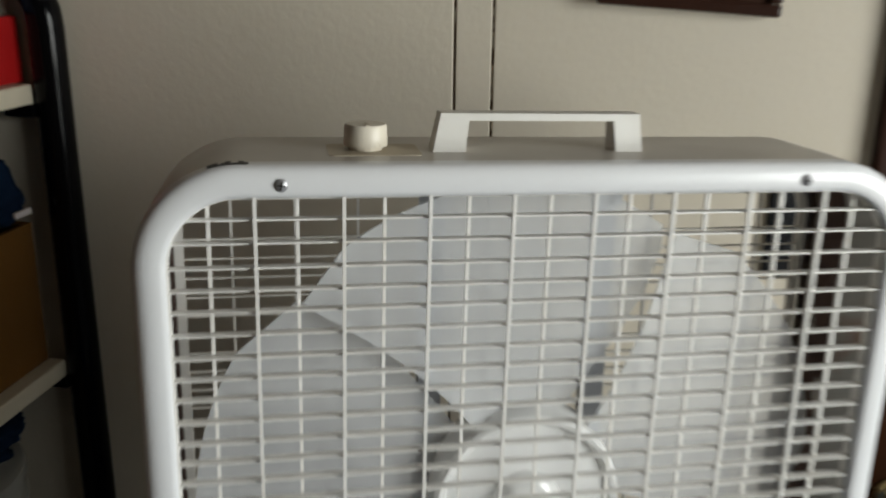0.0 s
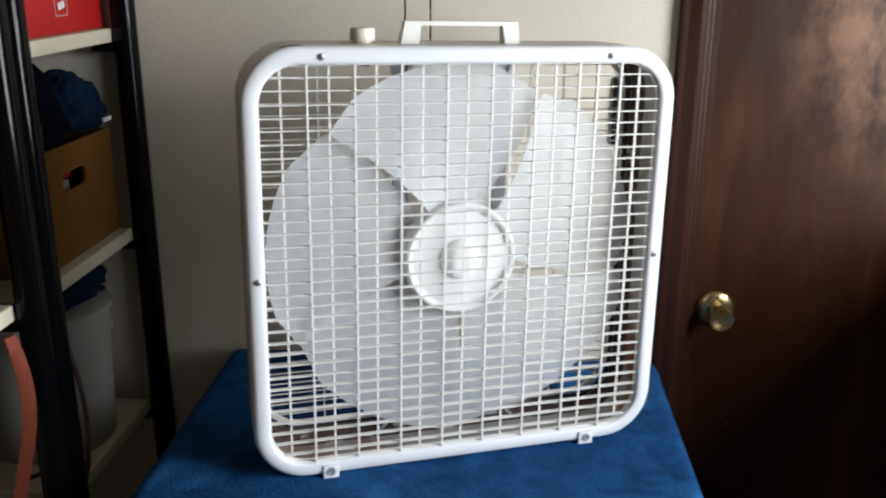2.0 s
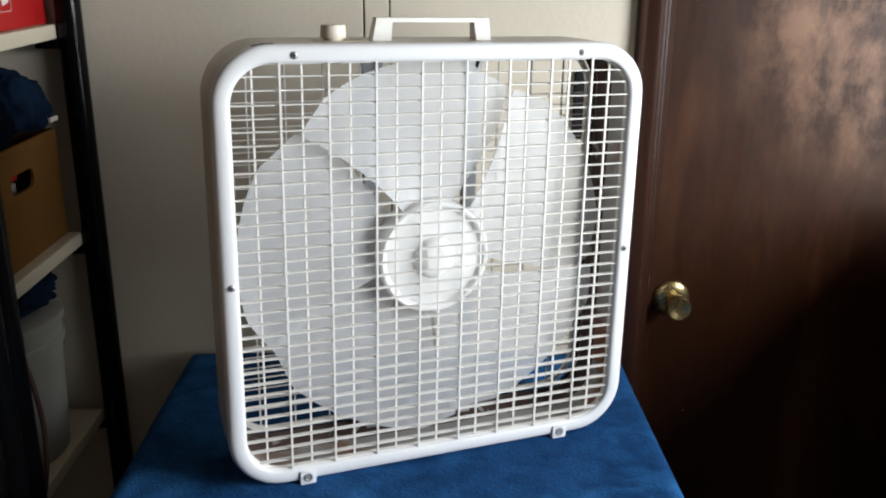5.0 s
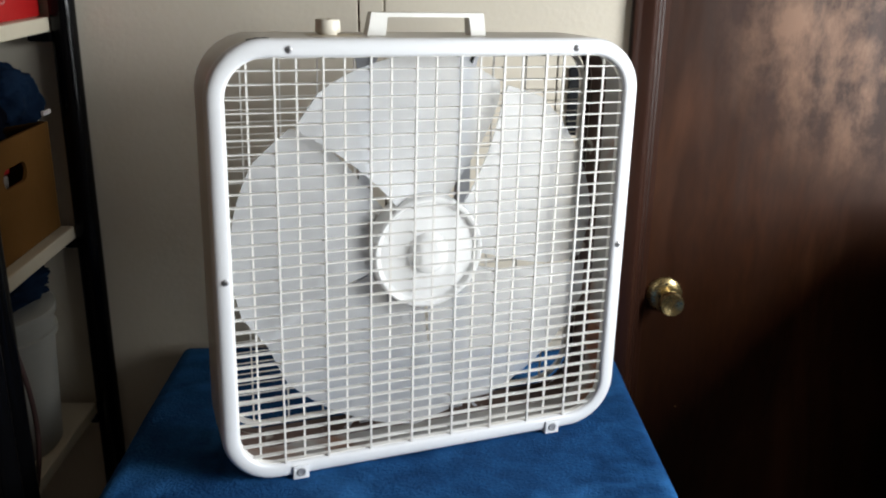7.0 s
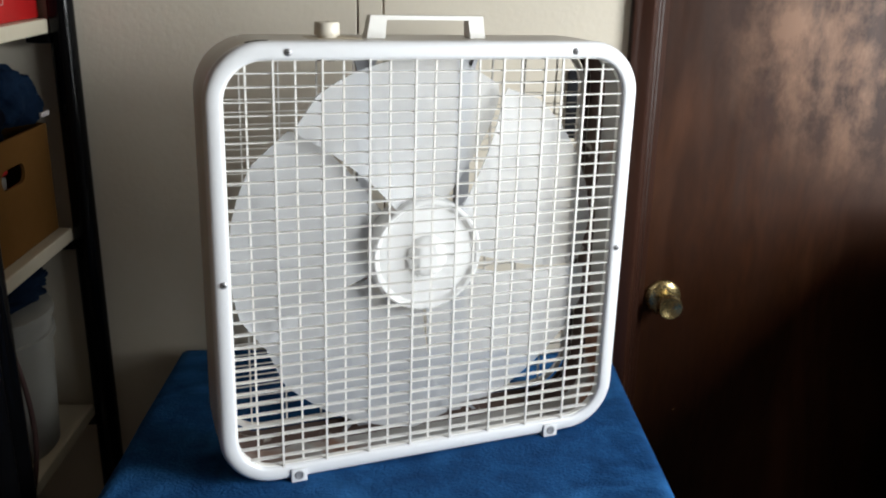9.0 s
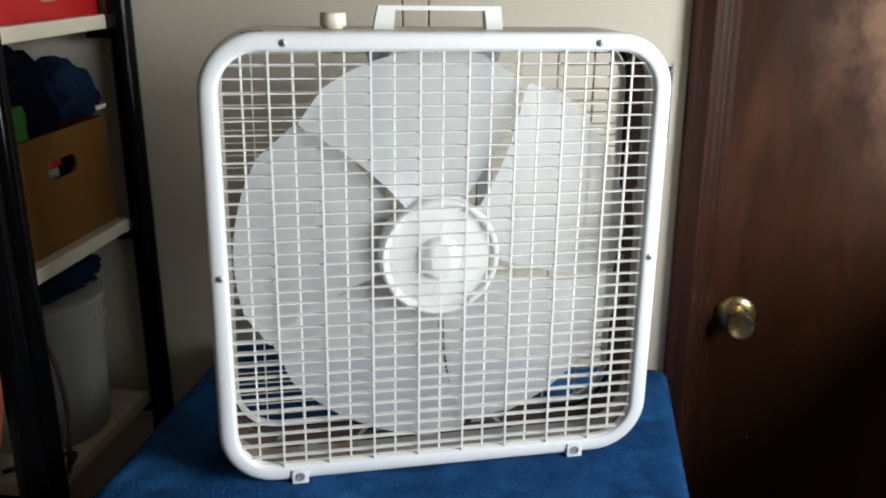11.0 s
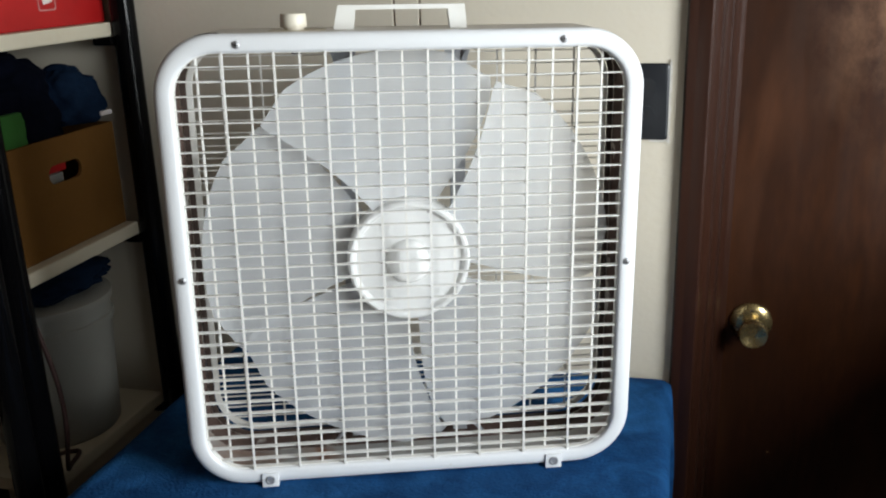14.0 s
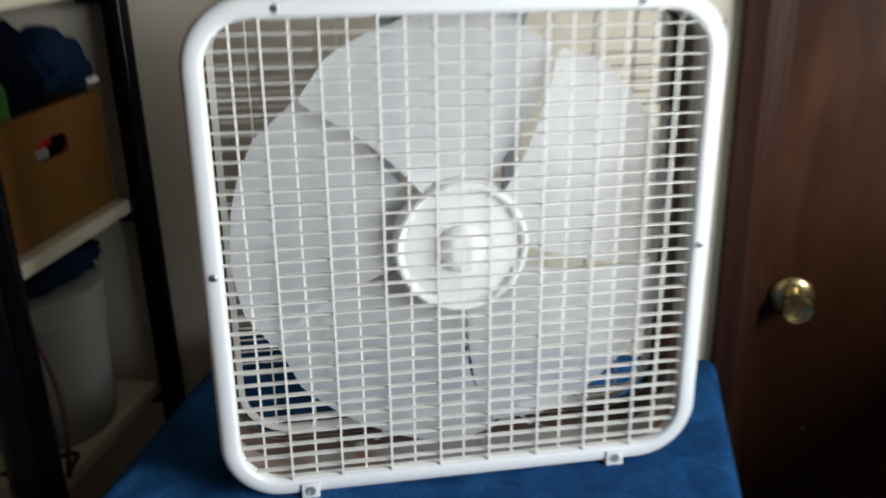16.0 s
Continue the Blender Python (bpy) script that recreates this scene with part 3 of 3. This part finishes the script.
for x, z in ((-0.176, 0.5135), (0.1755, 0.5135), (-0.2558, 0.2555), (0.2558, 0.2555)):
    screw(x, z)
for x in (-0.1742, 0.1748):
    bm = bmesh.new()
    add_box(bm, x - 0.0100, x + 0.0100, -0.0038, 0.0002, -0.0112, 0.0070, bevel=0.0010)
    add_box(bm, x - 0.0100, x + 0.0100, 0.0003, DEPTH, -0.0112, -0.0085, bevel=0.0010)
    foot = part("foot", bm, FANWHITE, fan, "small white foot tab with a screw", smooth=40)
    bm = bmesh.new()
    lathe(bm, [(0.0, 0.0), (0.0058, 0.0), (0.0056, 0.0012), (0.0040, 0.0014), (0.0034, 0.0006), (0.0, 0.0004)], 20, pose(x, -0.0036, -0.0016, 90, 0, 0))
    part("screw", bm, STEEL, foot, "zinc screw sunk in the foot", smooth=40)

# switch body under the dial, inside the housing
bm = bmesh.new()
lathe(bm, [(0.0, 0.0), (0.0055, 0.0), (0.0065, 0.002), (0.0065, 0.016), (0.0, 0.016)], 16, pose(-0.117, 0.050, 0.4995))
part("switch_stem", bm, DARKHOLE, fan, "dark switch stem under the dial", smooth=40)

# dial on its plate
bm = bmesh.new()
loft(bm, [[(-0.114 + px, 0.056 + py, z) for px, py in round_rect(-0.031, 0.031, -0.022, 0.022, 0.004, 4)] for z in (HT - 0.0016, HT - 0.0001)], caps=True)
plate = part("dial_plate", bm, TANPLATE, fan, "thin tan dial plate", smooth=30)
bm = bmesh.new()
lathe(bm, [(0.0, 0.0), (0.0112, 0.0), (0.0112, 0.0034), (0.0146, 0.0036), (0.0150, 0.0048), (0.0144, 0.0170), (0.0134, 0.0183), (0.0, 0.0186)], 32, pose(-0.1190, 0.058, HT - 0.0012))
dial = part("dial", bm, CREAM, fan, "cream plastic speed dial", smooth=35)
part("pointer", box(-0.0012, 0.0012, -0.0145, -0.002, 0.0186, 0.0192, m=pose(-0.1190, 0.058, HT - 0.0012)), TANPLATE, dial)

# carrying handle
bm = bmesh.new()
outer = [(-0.0745, 0.0), (-0.0690, 0.0262), (0.0725, 0.0262), (0.0747, 0.0), (0.0557, 0.0), (0.0535, 0.0212), (-0.0495, 0.0212), (-0.0520, 0.0)]
a = [bm.verts.new((x, 0.046 + (0.003 if z > 0.01 else 0), HT - 0.0008 + z)) for x, z in outer]
b = [bm.verts.new((x, 0.068 - (0.003 if z > 0.01 else 0), HT - 0.0008 + z)) for x, z in outer]
for poly in ([0, 1, 6, 7], [1, 2, 5, 6], [2, 3, 4, 5]):
    bm.faces.new([a[i] for i in poly])
    bm.faces.new([b[i] for i in poly])
for i in range(8):
    bm.faces.new((a[i], a[(i + 1) % 8], b[(i + 1) % 8], b[i]))
bmesh.ops.bevel(bm, geom=[e for e in bm.edges if e.calc_face_angle(0) > 0.3], offset=0.0012, segments=2, affect="EDGES", clamp_overlap=True)
part("handle", bm, OFFWHITE, fan, "off-white plastic carrying handle", smooth=40)

# bare spot where the paint of the rim has chipped at a top corner
bm = bmesh.new()
for i in range(9):
    a = radians(86 + 2.3 * i)
    cx, cz = -HX + 0.062, ZT - 0.062
    r0 = 0.0667
    w = 0.0018 + 0.0012 * math.sin(i * 1.9)
    add_box(bm, -0.0018, 0.0018, 0.007, 0.007 + 3.2 * w, -0.0002, 0.0004, m=pose(cx + r0 * math.cos(a), 0, cz + r0 * math.sin(a), 0, 90 - math.degrees(a), 0))
part("paint_chip", bm, DARKHOLE, rim, "dark chipped paint")

# the old housing is slightly out of square: one upright side stands lower than the other
for ob in fan.children_recursive:
    if ob.name.startswith("blade"):
        continue
    for v in ob.data.vertices:
        x, z = v.co.x, v.co.z
        v.co.x = x + 0.0185 * (z - 0.26)
        v.co.z = z - 0.0187 * x * min(1.1, max(0.0, z / 0.52))

# ---- shelving ----
FX, BX = -0.552, -0.880     # front and back posts


def end_frame(y, top=1.53):
    """An inverted U of gloss black tube."""
    r, pts = 0.075, []
    pts.append((FX, y, 0.0))
    pts.append((FX, y, 0.6))
    for i in range(9):
        a = radians(90 * i / 8)
        pts.append((FX - r + r * math.cos(a), y, top - r + r * math.sin(a)))
    for i in range(9):
        a = radians(90 + 90 * i / 8)
        pts.append((BX + r + r * math.cos(a), y, top - r + r * math.sin(a)))
    pts.append((BX, y, 0.6))
    pts.append((BX, y, 0.0))
    bm = bmesh.new()
    tube(bm, pts, 0.0190, 16)
    return bm


def shelving(label, y0, y1, heights):
    unit = thing("shelving_unit", label, "shelving", pose(0, 0, 0), group="shelving units along the wall")
    for y in (y0, y1):
        part("end_frame", end_frame(y), BLACKTUBE, unit, "gloss black bent tube", smooth=60)
    for z in heights:
        shelf = part("shelf", box(BX + 0.02, -0.569, y0 + 0.022, y1 - 0.010, z - 0.0215, z, bevel=0.003), SHELFBOARD, unit, "cream laminate shelf board")
        for y, s in ((y0 + 0.012, 1), (y1 - 0.012, -1)):
            part("bracket", box(FX - 0.050, FX - 0.014, y - 0.006, y + 0.006, z - 0.036, z - 0.0218, bevel=0.003), BLACKTUBE, shelf)
    return unit


shelving("black tube shelving unit with cream boards, loaded with boxes", 0.018, 0.352, (0.440, 0.757, 1.072, 1.395))
shelving("black tube shelving unit with cream boards beside the first", -0.40, -0.024, (0.440, 0.757, 1.080, 1.395))
part_box = thing("cardboard_box", "plain brown cardboard box on a cream shelf", "cardboard box", pose(-0.60, -0.19, 1.0805))
part("carton", box(-0.24, 0, -0.14, 0.13, 0, 0.17, bevel=0.002), CARD, part_box)
part("tape", box(-0.24, 0.0006, -0.02, 0.02, 0.1702, 0.1708), CARDIN, part_box)

# cardboard box with a hand hole, on the middle shelf
cb = thing("cardboard_box", "brown cardboard box with a hand hole, full of clothes", "cardboard box", pose(-0.588, 0.205, 1.0725))
bw, bd, bh, ct = 0.132, 0.27, 0.168, 0.005
bm = bmesh.new()
hole = [(py, 0.115 + pz) for py, pz in round_rect(-0.038, 0.038, -0.014, 0.014, 0.013, 5)]
rim_pts = [(py, pz) for py, pz in round_rect(-bw, bw, 0, bh, 0.002, 5)]
loft(bm, [[(0, y, z) for y, z in hole], [(0, y, z) for y, z in rim_pts], [(-ct, y, z) for y, z in rim_pts], [(-ct, y, z) for y, z in hole]], closed=True)
part("front_panel", bm, CARD, cb)
for s in (-1, 1):
    part("side_panel", box(-bd, -ct - 0.0003, min(s * bw, s * (bw - ct)), max(s * bw, s * (bw - ct)), 0, bh), CARD, cb)
part("back_panel", box(-bd, -bd + ct, -bw + ct, bw - ct, 0, bh), CARD, cb)
part("bottom", box(-bd + ct, -ct, -bw + ct, bw - ct, 0, ct), CARDIN, cb)


def heap(cx, cy, cz, rx, ry, rz, seed, rough=0.35, k=3):
    """A crumpled bundle of cloth."""
    bm = bmesh.new()
    bmesh.ops.create_icosphere(bm, subdivisions=5, radius=1.0)
    for v in bm.verts:
        n = v.co.normalized()
        d = 1 + rough * noise.noise(n * 1.7 + Vector((seed, 0, 0))) + 0.16 * noise.turbulence(n * 3.1 + Vector((0, seed, 0)), k, True) - 0.08
        q = n * d
        v.co = Vector((cx + rx * q.x, cy + ry * q.y, cz + rz * max(q.z, -0.75)))
    return bm


tagged(part("clothes", heap(-0.672, 0.178, 1.262, 0.080, 0.115, 0.092, 3.0, 0.24), NAVY, smooth=70), "crumpled navy clothes heaped in the cardboard box", "clothes")
tagged(part("clothes", heap(-0.628, 0.284, 1.284, 0.048, 0.062, 0.052, 9.0, 0.30), DENIM, smooth=70), "crumpled dark blue garment on top of the heap", "clothes")
tagged(part("green_cloth", box(-0.612, -0.598, 0.078, 0.150, 1.215, 1.286, bevel=0.006), GREEN, smooth=40), "folded green cloth at the edge of the cardboard box", "cloth")
tagged(part("white_tag", box(-0.578, -0.574, 0.292, 0.320, 1.256, 1.263, bevel=0.001), WHITEPRINT), "small white tag on the dark clothes", "tag")
tagged(part("white_packet", box(-0.622, -0.607, 0.160, 0.224, 1.158, 1.183, bevel=0.003), PALEPACK), "white packet seen through the hand hole", "packet")
tagged(part("red_packet", box(-0.624, -0.609, 0.160, 0.236, 1.1835, 1.210, bevel=0.003), REDBOX), "red packet seen through the hand hole", "packet")

# red box on the top shelf with a blue one on it
rb = thing("red_box", "flat red cardboard box with a white printed emblem", "box", pose(-0.585, 0.22, 1.3955))
part("carton", box(-0.22, 0, -0.135, 0.132, 0, 0.070, bevel=0.002), REDBOX, rb)
em = pose(0.0006, -0.003, 0.043)
bm = bmesh.new()
loft(bm, [[(x, y, z) for y, z in round_rect(-0.019, 0.019, -0.019, 0.030, 0.004, 4)] for x in (0.0, 0.0006)] + [[(x, y, z) for y, z in round_rect(-0.0172, 0.0172, -0.0172, 0.0282, 0.004, 4)] for x in (0.0006, 0.0)], closed=True)
bmesh.ops.transform(bm, matrix=em, verts=bm.verts)
part("emblem_outline", bm, EMBLEM, rb)
part("emblem_shape", box(0, 0.0007, -0.010, 0.010, -0.009, 0.001, bevel=0.0003, m=em @ pose(0, 0, 0, 12, 0, 0)), WHITEPRINT, rb)
part("emblem_shape", box(0, 0.0007, -0.014, 0.006, 0.010, 0.016, m=em @ pose(0, 0, 0, -14, 0, 0)), EMBLEM, rb)
bb = thing("blue_box", "flat blue box with white print on the red box", "box", pose(-0.592, 0.235, 1.4662))
part("carton", box(-0.16, 0, -0.11, 0.095, 0, 0.024, bevel=0.002), BLUEBOX, bb)
for y0, y1 in ((-0.09, -0.05), (0.012, 0.030), (0.062, 0.072)):
    part("printed_patch", box(0, 0.0006, y0, y1, 0.005, 0.020), WHITEPRINT, bb)

# white bucket on the lower shelf, dark bundle on it
bucket = thing("bucket", "white plastic bucket with a lid on a cream shelf", "bucket", pose(-0.674, 0.204, 0.7575))
bm = bmesh.new()
lathe(bm, [(0.0, 0.0), (0.092, 0.0), (0.095, 0.004), (0.103, 0.180), (0.108, 0.182), (0.108, 0.192), (0.104, 0.194), (0.105, 0.2145), (0.0, 0.2145)], 48)
part("pail", bm, BUCKET, bucket, smooth=40)
bm = bmesh.new()
lathe(bm, [(0.0, 0.215), (0.109, 0.215), (0.1095, 0.218), (0.109, 0.227), (0.105, 0.229), (0.0, 0.2285)], 48)
part("lid", bm, BUCKET, bucket, smooth=40)
tagged(part("rolled_cloth", heap(-0.655, 0.215, 1.012, 0.085, 0.10, 0.030, 14.0, 0.2), DENIM, smooth=70), "dark blue cloth lying on the bucket lid", "cloth")


def cable(name, pts, r, mat, label, category):
    cu = bpy.data.curves.new(name, "CURVE")
    cu.dimensions, cu.bevel_depth, cu.bevel_resolution = "3D", r, 3
    sp = cu.splines.new("NURBS")
    sp.points.add(len(pts) - 1)
    for p, q in zip(sp.points, pts):
        p.co = (*q, 1)
    sp.use_endpoint_u, sp.order_u = True, 4
    cu.materials.append(mat)
    return tagged(new(name, cu), label, category)


cable("power_cord", [(-0.552, 0.036, 1.03), (-0.541, 0.045, 0.96), (-0.538, 0.054, 0.90), (-0.540, 0.056, 0.84), (-0.548, 0.054, 0.79), (-0.557, 0.062, 0.7635), (-0.573, 0.09, 0.7612), (-0.576, 0.12, 0.7610), (-0.59, 0.135, 0.7610), (-0.66, 0.06, 0.7610)],
      0.0035, CORD, "dark brown power cord hanging by the shelf post", "cord")


def strap():
    """A soft woven strap hanging from the shelf edge, slightly twisted."""
    bm = bmesh.new()
    rows = []
    for i in range(25):
        q = i / 24
        a = radians(20 + 70 * math.sin(q * 2.4))
        cx, cy, cz = -0.545 + 0.010 * math.sin(q * 5), -0.094 - 0.045 * q * q + 0.006 * math.sin(q * 6), 1.062 - 0.30 * q
        w = 0.008
        dx, dy = w * math.sin(a), w * math.cos(a)
        rows.append([(cx - dx, cy - dy, cz), (cx + dx, cy + dy, cz), (cx + dx + 0.0016, cy + dy, cz), (cx - dx + 0.0016, cy - dy, cz)])
    loft(bm, rows, caps=True)
    return bm


tagged(part("strap", strap(), ORANGE, smooth=60), "orange woven strap hanging from a cream shelf", "strap")
